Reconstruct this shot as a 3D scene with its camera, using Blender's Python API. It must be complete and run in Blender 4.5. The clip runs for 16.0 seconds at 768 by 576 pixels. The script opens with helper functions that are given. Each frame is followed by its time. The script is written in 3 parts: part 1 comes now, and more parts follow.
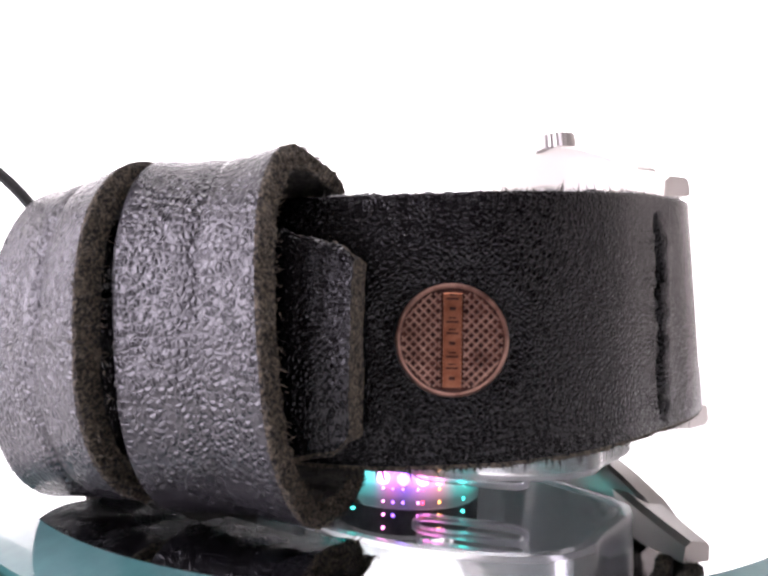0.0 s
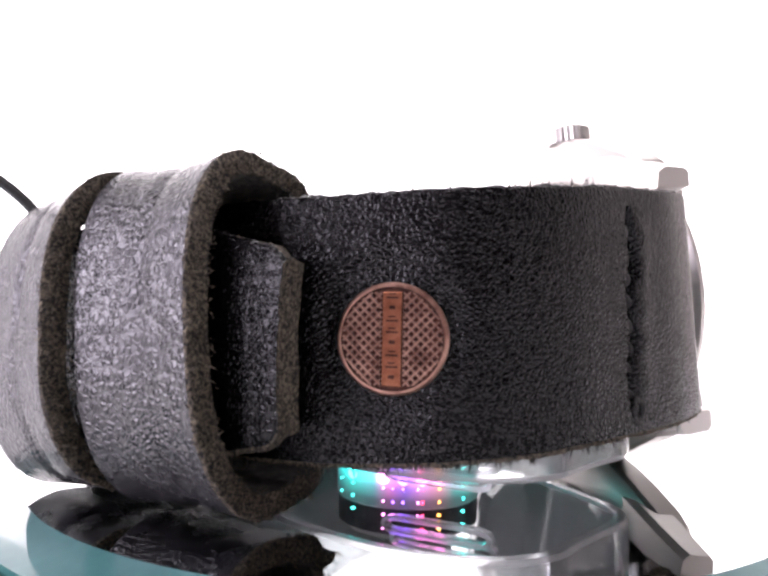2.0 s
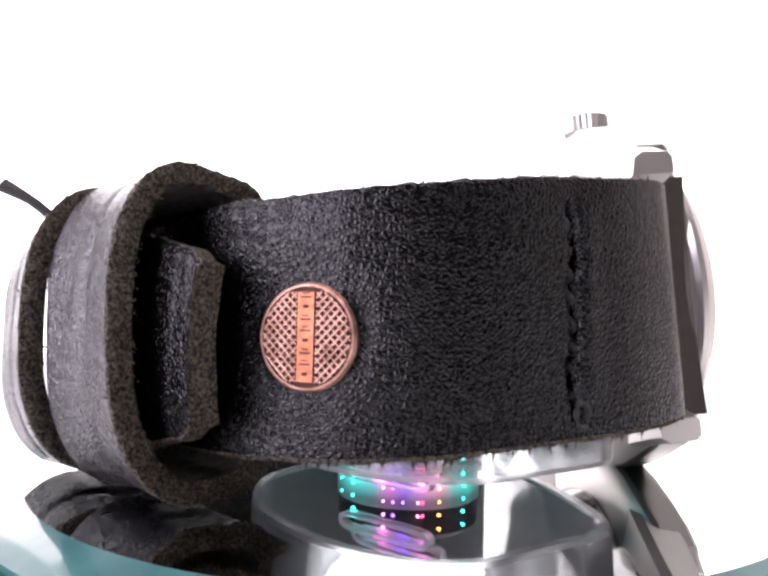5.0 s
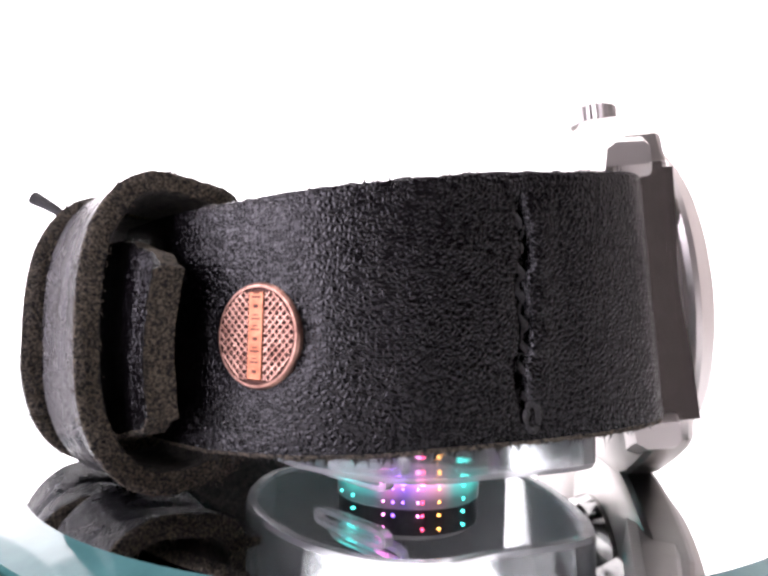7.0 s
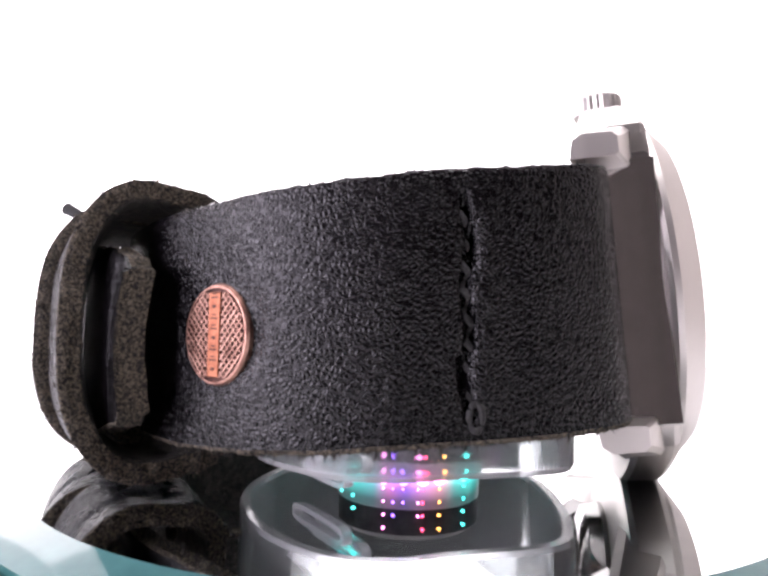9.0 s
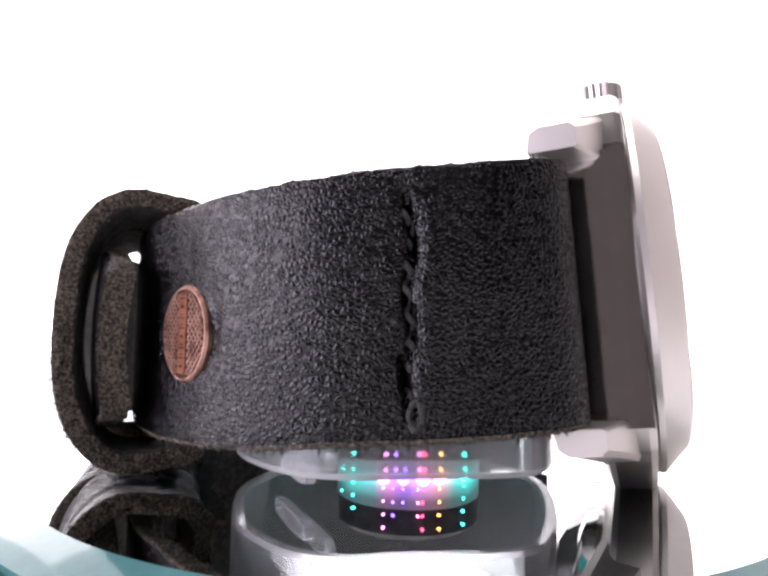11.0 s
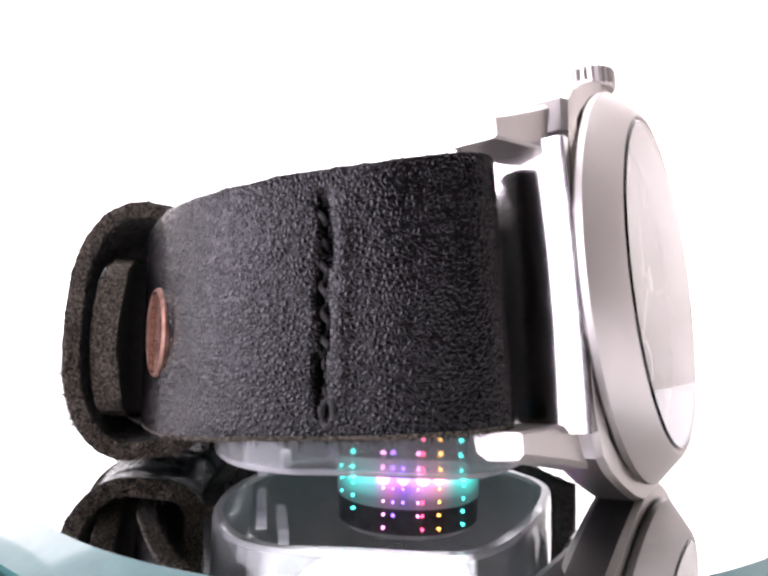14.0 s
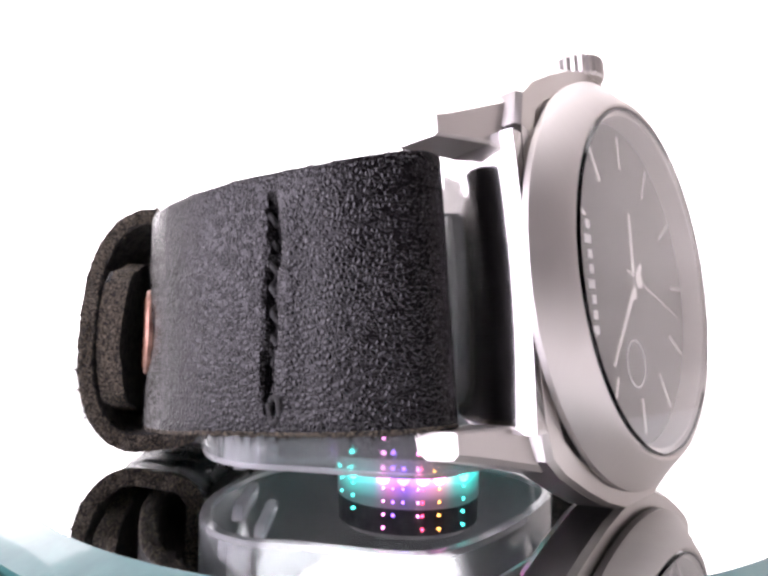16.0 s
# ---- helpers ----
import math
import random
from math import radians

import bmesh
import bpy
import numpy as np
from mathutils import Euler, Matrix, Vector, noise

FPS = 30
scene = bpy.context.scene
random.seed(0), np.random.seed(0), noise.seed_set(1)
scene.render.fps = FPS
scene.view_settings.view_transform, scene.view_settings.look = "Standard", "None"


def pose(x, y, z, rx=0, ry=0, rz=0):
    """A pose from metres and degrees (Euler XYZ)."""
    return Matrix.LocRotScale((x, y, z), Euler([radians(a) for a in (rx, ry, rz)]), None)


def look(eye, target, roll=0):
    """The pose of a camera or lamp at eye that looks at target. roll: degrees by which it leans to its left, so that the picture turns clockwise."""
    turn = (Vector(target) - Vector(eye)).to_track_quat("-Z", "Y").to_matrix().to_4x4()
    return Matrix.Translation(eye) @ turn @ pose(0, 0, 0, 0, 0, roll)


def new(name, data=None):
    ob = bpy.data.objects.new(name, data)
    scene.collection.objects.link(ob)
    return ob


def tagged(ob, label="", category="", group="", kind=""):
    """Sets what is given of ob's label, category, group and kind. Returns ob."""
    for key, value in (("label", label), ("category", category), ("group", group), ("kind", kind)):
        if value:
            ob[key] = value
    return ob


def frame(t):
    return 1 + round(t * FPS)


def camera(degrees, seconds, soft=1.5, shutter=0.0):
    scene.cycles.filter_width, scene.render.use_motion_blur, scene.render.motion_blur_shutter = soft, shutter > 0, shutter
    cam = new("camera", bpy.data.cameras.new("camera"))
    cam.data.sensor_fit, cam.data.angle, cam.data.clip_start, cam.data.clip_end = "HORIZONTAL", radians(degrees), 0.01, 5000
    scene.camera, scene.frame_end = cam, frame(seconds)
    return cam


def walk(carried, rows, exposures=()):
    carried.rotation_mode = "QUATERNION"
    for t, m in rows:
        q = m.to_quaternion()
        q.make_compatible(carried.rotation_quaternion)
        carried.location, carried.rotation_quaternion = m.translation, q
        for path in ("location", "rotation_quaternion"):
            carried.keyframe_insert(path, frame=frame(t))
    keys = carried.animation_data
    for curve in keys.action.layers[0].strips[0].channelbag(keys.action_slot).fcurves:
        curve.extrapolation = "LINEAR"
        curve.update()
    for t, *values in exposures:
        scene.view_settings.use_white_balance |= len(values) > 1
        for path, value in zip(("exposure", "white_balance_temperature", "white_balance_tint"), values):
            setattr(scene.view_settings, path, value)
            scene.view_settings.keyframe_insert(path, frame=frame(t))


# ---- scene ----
CM = 0.01
LIFT = 1.82            # height of the turning plane's origin above the mirror, cm
TURN = 4.211           # degrees a second by which the table turns
cam = camera(62.08, 16.0, soft=3.0)
EYE = (0.0, -0.0854, 0.0165)
AIM = (EYE[0] - 0.0426, EYE[1] + 0.9969, EYE[2] + 0.0667)
walk(cam, [(0.0, look(EYE, AIM, 1.106)), (16.0, look(EYE, AIM, 1.106))], [(0.0, 0.0, 6500, 20), (16.0, 0.0, 6500, 20)])

# ---- light: a white photo tent, lit from above, from the left and by a glowing backdrop ----
world = bpy.data.worlds.new("tent_air")
world.use_nodes = True
scene.world = world
world.node_tree.nodes["Background"].inputs[0].default_value = (1.0, 0.98, 0.97, 1)
world.node_tree.nodes["Background"].inputs[1].default_value = 0.05
scene.view_settings.exposure = 0.0


def softbox(name, eye, target, sx, sy, watts, colour=(1, 1, 1)):
    lamp = bpy.data.lights.new(name, "AREA")
    lamp.shape, lamp.size, lamp.size_y, lamp.energy, lamp.color = "RECTANGLE", sx, sy, watts, colour
    ob = new(name, lamp)
    ob.matrix_world = look(eye, target)
    return ob


softbox("top_lamp", (0.0, 0.03, 0.365), (0.0, 0.0, 0.0), 0.30, 0.26, 1.1)
softbox("left_lamp", (-0.33, -0.17, 0.11), (0.0, 0.0, 0.02), 0.34, 0.26, 2.35, (0.92, 0.88, 1.0))


# ---- materials ----
def material(name, colour, rough=0.5, metal=0.0, **kw):
    m = bpy.data.materials.new(name)
    m.use_nodes = True
    b = m.node_tree.nodes["Principled BSDF"]
    b.inputs["Base Color"].default_value = (*colour, 1)
    b.inputs["Roughness"].default_value = rough
    b.inputs["Metallic"].default_value = metal
    for k, v in kw.items():
        b.inputs[k.replace("_", " ")].default_value = v
    return m


def nodes_of(m):
    nt = m.node_tree
    return nt, nt.nodes["Principled BSDF"]


def add_node(nt, kind, **kw):
    n = nt.nodes.new(kind)
    for k, v in kw.items():
        n.inputs[k].default_value = v
    return n


def noise_colour(m, lo, hi, scale, detail=4.0, bump=0.0, dist=0.0002, rough=None):
    """Two colours mixed by noise at a real size, with relief from the same noise."""
    nt, b = nodes_of(m)
    tc = nt.nodes.new("ShaderNodeTexCoord")
    nz = add_node(nt, "ShaderNodeTexNoise", Scale=scale, Detail=detail, Roughness=0.62)
    nt.links.new(tc.outputs["Object"], nz.inputs["Vector"])
    ramp = nt.nodes.new("ShaderNodeValToRGB")
    ramp.color_ramp.elements[0].position, ramp.color_ramp.elements[1].position = 0.35, 0.68
    ramp.color_ramp.elements[0].color, ramp.color_ramp.elements[1].color = (*lo, 1), (*hi, 1)
    nt.links.new(nz.outputs["Fac"], ramp.inputs["Fac"])
    nt.links.new(ramp.outputs["Color"], b.inputs["Base Color"])
    if rough:
        mr = add_node(nt, "ShaderNodeMapRange")
        mr.inputs["To Min"].default_value, mr.inputs["To Max"].default_value = rough
        nt.links.new(nz.outputs["Fac"], mr.inputs["Value"])
        nt.links.new(mr.outputs["Result"], b.inputs["Roughness"])
    if bump:
        bp = add_node(nt, "ShaderNodeBump", Strength=bump, Distance=dist)
        nt.links.new(nz.outputs["Fac"], bp.inputs["Height"])
        nt.links.new(bp.outputs["Normal"], b.inputs["Normal"])
    return m


def leather(name, lo, hi, cell, relief, rough, gloss):
    """Grained leather: warped cells for the pebble, long folds and pores, scuffs in the gloss."""
    m = material(name, lo, rough[0], 0.0, Specular_IOR_Level=gloss)
    nt, b = nodes_of(m)
    tc = nt.nodes.new("ShaderNodeTexCoord")
    warp = add_node(nt, "ShaderNodeTexNoise", Scale=1500.0, Detail=2.0)
    nt.links.new(tc.outputs["Object"], warp.inputs["Vector"])
    mixv = nt.nodes.new("ShaderNodeVectorMath")
    mixv.operation = "MULTIPLY_ADD"
    mixv.inputs[1].default_value = (0.00025, 0.00025, 0.00025)
    nt.links.new(warp.outputs["Color"], mixv.inputs[0])
    nt.links.new(tc.outputs["Object"], mixv.inputs[2])
    vor = add_node(nt, "ShaderNodeTexVoronoi", Scale=1.0 / cell, Randomness=1.0)
    vor.feature = "DISTANCE_TO_EDGE"
    nt.links.new(mixv.outputs[0], vor.inputs["Vector"])
    fine = add_node(nt, "ShaderNodeTexNoise", Scale=7000.0, Detail=3.0)
    nt.links.new(tc.outputs["Object"], fine.inputs["Vector"])
    big = add_node(nt, "ShaderNodeTexNoise", Scale=190.0, Detail=5.0, Roughness=0.6)
    nt.links.new(tc.outputs["Object"], big.inputs["Vector"])
    # rounded pebbles with narrow creases between them
    inv = add_node(nt, "ShaderNodeMapRange")
    inv.interpolation_type = "SMOOTHERSTEP"
    inv.inputs["From Min"].default_value, inv.inputs["From Max"].default_value = -0.05, 0.42
    nt.links.new(vor.outputs["Distance"], inv.inputs["Value"])
    lump = add_node(nt, "ShaderNodeTexNoise", Scale=0.55 / cell, Detail=1.0)
    nt.links.new(tc.outputs["Object"], lump.inputs["Vector"])
    swell = nt.nodes.new("ShaderNodeMath")
    swell.operation = "MULTIPLY_ADD"
    swell.inputs[1].default_value = 1.0
    nt.links.new(lump.outputs["Fac"], swell.inputs[0])
    nt.links.new(inv.outputs["Result"], swell.inputs[2])
    add = nt.nodes.new("ShaderNodeMath")
    add.operation = "MULTIPLY_ADD"
    add.inputs[1].default_value = 0.06
    nt.links.new(fine.outputs["Fac"], add.inputs[0])
    nt.links.new(swell.outputs[0], add.inputs[2])
    # broad soft unevenness of the hide
    mul = nt.nodes.new("ShaderNodeMath")
    mul.operation = "MULTIPLY_ADD"
    mul.inputs[1].default_value = 0.25
    nt.links.new(big.outputs["Fac"], mul.inputs[0])
    nt.links.new(add.outputs[0], mul.inputs[2])
    bp = add_node(nt, "ShaderNodeBump", Strength=1.0, Distance=relief)
    nt.links.new(mul.outputs[0], bp.inputs["Height"])
    nt.links.new(bp.outputs["Normal"], b.inputs["Normal"])
    mr = add_node(nt, "ShaderNodeMapRange")
    mr.inputs["From Min"].default_value, mr.inputs["From Max"].default_value = 0.3, 0.7
    mr.inputs["To Min"].default_value, mr.inputs["To Max"].default_value = rough
    nt.links.new(big.outputs["Fac"], mr.inputs["Value"])
    nt.links.new(mr.outputs["Result"], b.inputs["Roughness"])
    ramp = nt.nodes.new("ShaderNodeValToRGB")
    ramp.color_ramp.elements[0].position, ramp.color_ramp.elements[1].position = 0.35, 0.7
    ramp.color_ramp.elements[0].color, ramp.color_ramp.elements[1].color = (*lo, 1), (*hi, 1)
    nt.links.new(big.outputs["Fac"], ramp.inputs["Fac"])
    nt.links.new(ramp.outputs["Color"], b.inputs["Base Color"])
    return m


def brushed(name, colour, rough, stretch, bump=0.02):
    m = material(name, colour, rough, 1.0)
    nt, b = nodes_of(m)
    tc = nt.nodes.new("ShaderNodeTexCoord")
    mp = nt.nodes.new("ShaderNodeMapping")
    mp.inputs["Scale"].default_value = stretch
    nt.links.new(tc.outputs["Object"], mp.inputs["Vector"])
    nz = add_node(nt, "ShaderNodeTexNoise", Scale=1.0, Detail=4.0)
    nt.links.new(mp.outputs["Vector"], nz.inputs["Vector"])
    mr = add_node(nt, "ShaderNodeMapRange")
    mr.inputs["To Min"].default_value, mr.inputs["To Max"].default_value = rough * 0.8, rough * 1.25
    nt.links.new(nz.outputs["Fac"], mr.inputs["Value"])
    nt.links.new(mr.outputs["Result"], b.inputs["Roughness"])
    bp = add_node(nt, "ShaderNodeBump", Strength=bump, Distance=0.0001)
    nt.links.new(nz.outputs["Fac"], bp.inputs["Height"])
    nt.links.new(bp.outputs["Normal"], b.inputs["Normal"])
    return m


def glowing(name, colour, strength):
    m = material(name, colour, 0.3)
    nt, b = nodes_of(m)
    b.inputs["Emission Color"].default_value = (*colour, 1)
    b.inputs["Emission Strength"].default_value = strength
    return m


LEATHER = leather("black_leather", (0.0014, 0.0011, 0.0015), (0.003, 0.0025, 0.0032), 0.00047, 0.000060, (0.17, 0.23), 0.28)
KEEPER_LEATHER = leather("keeper_leather", (0.008, 0.007, 0.009), (0.016, 0.0145, 0.018), 0.00060, 0.00009, (0.23, 0.31), 0.65)
RAW_EDGE = noise_colour(material("raw_leather_edge", (0.06, 0.05, 0.04), 0.95), (0.010, 0.009, 0.008), (0.32, 0.26, 0.18), 3400.0, 6.0, 1.0, 0.0006)
SUEDE = noise_colour(material("dark_flesh_side", (0.02, 0.018, 0.016), 0.95), (0.008, 0.008, 0.008), (0.05, 0.045, 0.038), 1100.0, 6.0, 1.0, 0.0005)
THREAD = noise_colour(material("black_thread", (0.01, 0.01, 0.01), 0.7), (0.006, 0.006, 0.006), (0.03, 0.03, 0.03), 3000.0, 3.0, 0.6, 0.0002)
COPPER = noise_colour(material("aged_copper", (0.5, 0.2, 0.1), 0.4, 0.9), (0.20, 0.10, 0.075), (0.46, 0.27, 0.21), 700.0, 4.0, 0.1, 0.0001, (0.3, 0.5))
COPPER_BRIGHT = noise_colour(material("rubbed_copper", (0.7, 0.33, 0.2), 0.35, 0.9), (0.22, 0.075, 0.04), (0.37, 0.15, 0.085), 900.0, 4.0, 0.1, 0.0001, (0.26, 0.42))
COPPER_DARK = noise_colour(material("oxidised_copper", (0.1, 0.04, 0.03), 0.55, 0.7), (0.025, 0.01, 0.008), (0.09, 0.034, 0.024), 900.0, 4.0)
STEEL = brushed("brushed_steel", (0.60, 0.57, 0.545), 0.42, (300, 6000, 300))
STEEL_UP = brushed("brushed_steel_upright", (0.54, 0.515, 0.49), 0.33, (9000, 9000, 300))
POLISHED = noise_colour(material("polished_steel", (0.72, 0.71, 0.7), 0.1, 1.0), (0.50, 0.485, 0.475), (0.55, 0.535, 0.525), 500.0, 3.0, 0.02, 0.0001, (0.07, 0.13))
DIAL = noise_colour(material("slate_dial", (0.05, 0.05, 0.055), 0.45, 0.3), (0.04, 0.039, 0.041), (0.055, 0.053, 0.056), 900.0, 3.0)
INDEX = material("silver_index", (0.85, 0.84, 0.82), 0.25, 0.8)
PRINT = material("white_print", (0.8, 0.8, 0.8), 0.5)
CRYSTAL = material("watch_crystal", (1, 1, 1), 0.018, 0.0, Transmission_Weight=1.0, IOR=1.34)
ACRYLIC = noise_colour(material("clear_acrylic", (0.9, 0.93, 0.94), 0.06, 0.0, Transmission_Weight=0.86, IOR=1.45), (0.76, 0.80, 0.81), (0.84, 0.87, 0.88), 250.0, 4.0, 0.0, 0.0, (0.04, 0.14))
# whiter and milkier than the cuff wall, standing in for light piped through it
CUFF_RIM = noise_colour(material("rim_light_acrylic", (0.9, 0.9, 0.92), 0.15, 0.0, Transmission_Weight=0.7, IOR=1.45), (0.86, 0.87, 0.9), (0.94, 0.94, 0.96), 400.0, 4.0, 0.0, 0.0, (0.08, 0.2))
MIRROR = noise_colour(material("mirror_glass", (0.55, 0.56, 0.56), 0.01, 1.0), (0.50, 0.515, 0.515), (0.57, 0.585, 0.58), 120.0, 4.0, 0.0, 0.0, (0.008, 0.03))
BEVEL = noise_colour(material("bevelled_glass", (0.02, 0.07, 0.07), 0.05, 0.0, IOR=1.5), (0.05, 0.14, 0.14), (0.07, 0.18, 0.18), 200.0, 4.0, 0.0, 0.0, (0.03, 0.07))
edge_ramp = [n for n in RAW_EDGE.node_tree.nodes if n.type == "VALTORGB"][0].color_ramp
edge_ramp.elements[0].position, edge_ramp.elements[1].position = 0.42, 0.80
GLASS_EDGE = noise_colour(material("green_glass_edge", (0.06, 0.2, 0.19), 0.2), (0.04, 0.16, 0.15), (0.08, 0.24, 0.22), 300.0, 3.0)
PLASTIC = noise_colour(material("white_plastic", (0.78, 0.78, 0.78), 0.4), (0.20, 0.21, 0.215), (0.25, 0.26, 0.265), 150.0, 4.0, 0.05, 0.0001)
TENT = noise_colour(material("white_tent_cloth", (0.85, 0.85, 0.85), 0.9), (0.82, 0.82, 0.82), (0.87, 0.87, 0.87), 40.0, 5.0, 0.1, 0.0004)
# tent cloth for the right side, its shade put into a greyer colour
SIDE = noise_colour(material("shade_painted_cloth", (0.3, 0.3, 0.3), 0.9), (0.46, 0.43, 0.41), (0.60, 0.57, 0.55), 9.0, 5.0, 0.1, 0.0004)
# unseen front screens, near black in place of the dim camera side
FRONT = noise_colour(material("dark_front_screen", (0.2, 0.2, 0.2), 0.9), (0.035, 0.032, 0.032), (0.06, 0.054, 0.053), 12.0, 5.0, 0.1, 0.0004)
DIM = noise_colour(material("dim_camera_side", (0.2, 0.18, 0.17), 0.9), (0.03, 0.025, 0.023), (0.05, 0.041, 0.038), 40.0, 5.0, 0.1, 0.0004)
FROST = noise_colour(material("smoked_lamp_plastic", (0.05, 0.05, 0.05), 0.6, 0.0, Specular_IOR_Level=0.1), (0.05, 0.05, 0.055), (0.09, 0.09, 0.095), 400.0, 3.0)
# backdrop emits light itself, in place of lamps that would light the cloth
BACKDROP = glowing("self_lit_backdrop", (1.0, 0.98, 0.975), 3.3)


# ---- building helpers (lengths in cm, on the turning plane) ----
def put(p):
    return (p[0] * CM, p[1] * CM, (p[2] + LIFT) * CM)


def part(name, mesh_data, mats, parent=None, label="", crease=26.0):
    """Links (verts in cm, faces, material index per face or None) as one mesh object."""
    verts, faces, idx = mesh_data
    me = bpy.data.meshes.new(name)
    me.from_pydata([put(v) for v in verts], [], [tuple(f) for f in faces])
    mats = mats if isinstance(mats, (list, tuple)) else [mats]
    for m in mats:
        me.materials.append(m)
    if idx is not None:
        for p, i in zip(me.polygons, idx):
            p.material_index = i
    bm = bmesh.new()
    bm.from_mesh(me)
    bmesh.ops.remove_doubles(bm, verts=bm.verts, dist=1e-6)
    bmesh.ops.recalc_face_normals(bm, faces=bm.faces)
    bm.to_mesh(me)
    bm.free()
    me.shade_smooth()
    me.set_sharp_from_angle(angle=radians(crease))
    ob = new(name, me)
    if parent is not None:
        ob.parent = parent
    if label:
        tagged(ob, label)
    return ob


def spline(pts, n):
    """Catmull-Rom through the points, n even steps along its length."""
    P = [Vector(p) for p in pts]
    out = []
    for i in range(len(P) - 1):
        a, b, c, d = P[max(i - 1, 0)], P[i], P[i + 1], P[min(i + 2, len(P) - 1)]
        for k in range(40):
            u = k / 40
            out.append(0.5 * ((2 * b) + (c - a) * u + (2 * a - 5 * b + 4 * c - d) * u * u + (3 * b - a - 3 * c + d) * u ** 3))
    out.append(P[-1])
    s = [0.0]
    for a, b in zip(out, out[1:]):
        s.append(s[-1] + (b - a).length)
    res, j = [], 0
    for k in range(n):
        want = s[-1] * k / (n - 1)
        while j < len(s) - 2 and s[j + 1] < want:
            j += 1
        u = (want - s[j]) / max(s[j + 1] - s[j], 1e-9)
        res.append(out[j].lerp(out[j + 1], min(u, 1)))
    return res


def frames_of(path, closed=False):
    """Tangents of a path, and outward normals to its right in plan."""
    n, res = len(path), []
    for i in range(n):
        a = path[i - 1] if (i or closed) else path[0]
        b = path[(i + 1) % n] if (i < n - 1 or closed) else path[-1]
        res.append((b - a).normalized())
    return res


def sweep(rings, closed_path=False, mats=None):
    """Skins a list of rings (equal lists of points); mats gives the material of each strip round the ring."""
    n, k = len(rings), len(rings[0])
    verts = [p for r in rings for p in r]
    faces, idx = [], []
    for i in range(n if closed_path else n - 1):
        for j in range(k):
            i2, j2 = (i + 1) % n, (j + 1) % k
            faces.append((i * k + j, i * k + j2, i2 * k + j2, i2 * k + j))
            idx.append(mats[j] if mats else 0)
    if not closed_path:
        faces.append(tuple(range(k)))
        faces.append(tuple(range((n - 1) * k, n * k)))
        idx += [1, 1] if mats else [0, 0]
    return verts, faces, idx


def strip_section(hw, th, across=16, r=0.045):
    """Section of a leather strip as (depth, height, is_edge): depth 0 is the grain side, -th the flesh side."""
    sec = []
    for i in range(across + 1):
        b = -hw + r + (2 * hw - 2 * r) * i / across
        sec.append((0.0, b, 0))
    sec.append((-r * 0.3, hw - r * 0.3, 0))
    for i in range(5):
        sec.append((-r - (th - r) * i / 5, hw, 1))
    for i in range(across // 2 + 1):
        sec.append((-th, hw - 0.01 - (2 * hw - 0.02) * i / (across // 2), 2))
    for i in range(5):
        sec.append((-th + (th - r) * (i + 0.3) / 5, -hw, 1))
    sec.append((-r * 0.3, -hw + r * 0.3, 1))
    return sec


def rough_edge(p, amount, seed=0.0):
    v = Vector(p) * 9.0 + Vector((seed, seed, seed))
    w = Vector(p) * 28.0
    return noise.noise_vector(v) * amount + noise.noise_vector(w) * amount * 0.8


def lathe(profile, centre, axis, up, steps=96, mats=None, closed=True):
    """Turns (radius, along) pairs round an axis."""
    axis, up = Vector(axis).normalized(), Vector(up)
    up = (up - axis * up.dot(axis)).normalized()
    side = axis.cross(up)
    verts, faces, idx = [], [], []
    k = len(profile)
    for i in range(steps):
        a = 2 * math.pi * i / steps
        d = up * math.cos(a) + side * math.sin(a)
        for r, h in profile:
            verts.append(Vector(centre) + d * r + axis * h)
    for i in range(steps):
        for j in range(k - 1):
            i2 = (i + 1) % steps
            faces.append((i * k + j, i * k + j + 1, i2 * k + j + 1, i2 * k + j))
            idx.append(mats[j] if mats else 0)
    for j, m in ((0, 0), (k - 1, -1)):
        if closed and profile[j][0] > 0:
            faces.append(tuple(i * k + j for i in range(steps)))
            idx.append(mats[m] if mats else 0)
    return verts, faces, idx


def prism(outline, o, ex, ey, ez, lo, hi, bevel=0.0):
    """A flat outline (in ex, ey from o) raised from lo to hi along ez, its far edge drawn in by bevel."""
    o, ex, ey, ez = Vector(o), Vector(ex), Vector(ey), Vector(ez)
    cx = sum(p[0] for p in outline) / len(outline)
    cy = sum(p[1] for p in outline) / len(outline)
    levels = [(lo, 0.0), (hi - bevel, 0.0), (hi, bevel)] if bevel else [(lo, 0.0), (hi, 0.0)]
    rings = []
    for h, ins in levels:
        ring = []
        for x, y in outline:
            l = max(math.hypot(x - cx, y - cy), 1e-6)
            f = max(0.0, 1 - ins / l)
            ring.append(o + ex * (cx + (x - cx) * f) + ey * (cy + (y - cy) * f) + ez * h)
        rings.append(ring)
    v, f, i = sweep(rings)
    return v, f, None


def tube(path, radius, sides=8, taper=None):
    rings = []
    T = frames_of(path)
    ref = Vector((0.3, 0.2, 0.93))
    for i, (p, t) in enumerate(zip(path, T)):
        u = t.cross(ref).normalized()
        w = t.cross(u)
        r = radius * (taper(i / (len(path) - 1)) if taper else 1)
        rings.append([p + (u * math.cos(a) + w * math.sin(a)) * r for a in [2 * math.pi * k / sides for k in range(sides)]])
    v, f, i = sweep(rings)
    return v, f, None


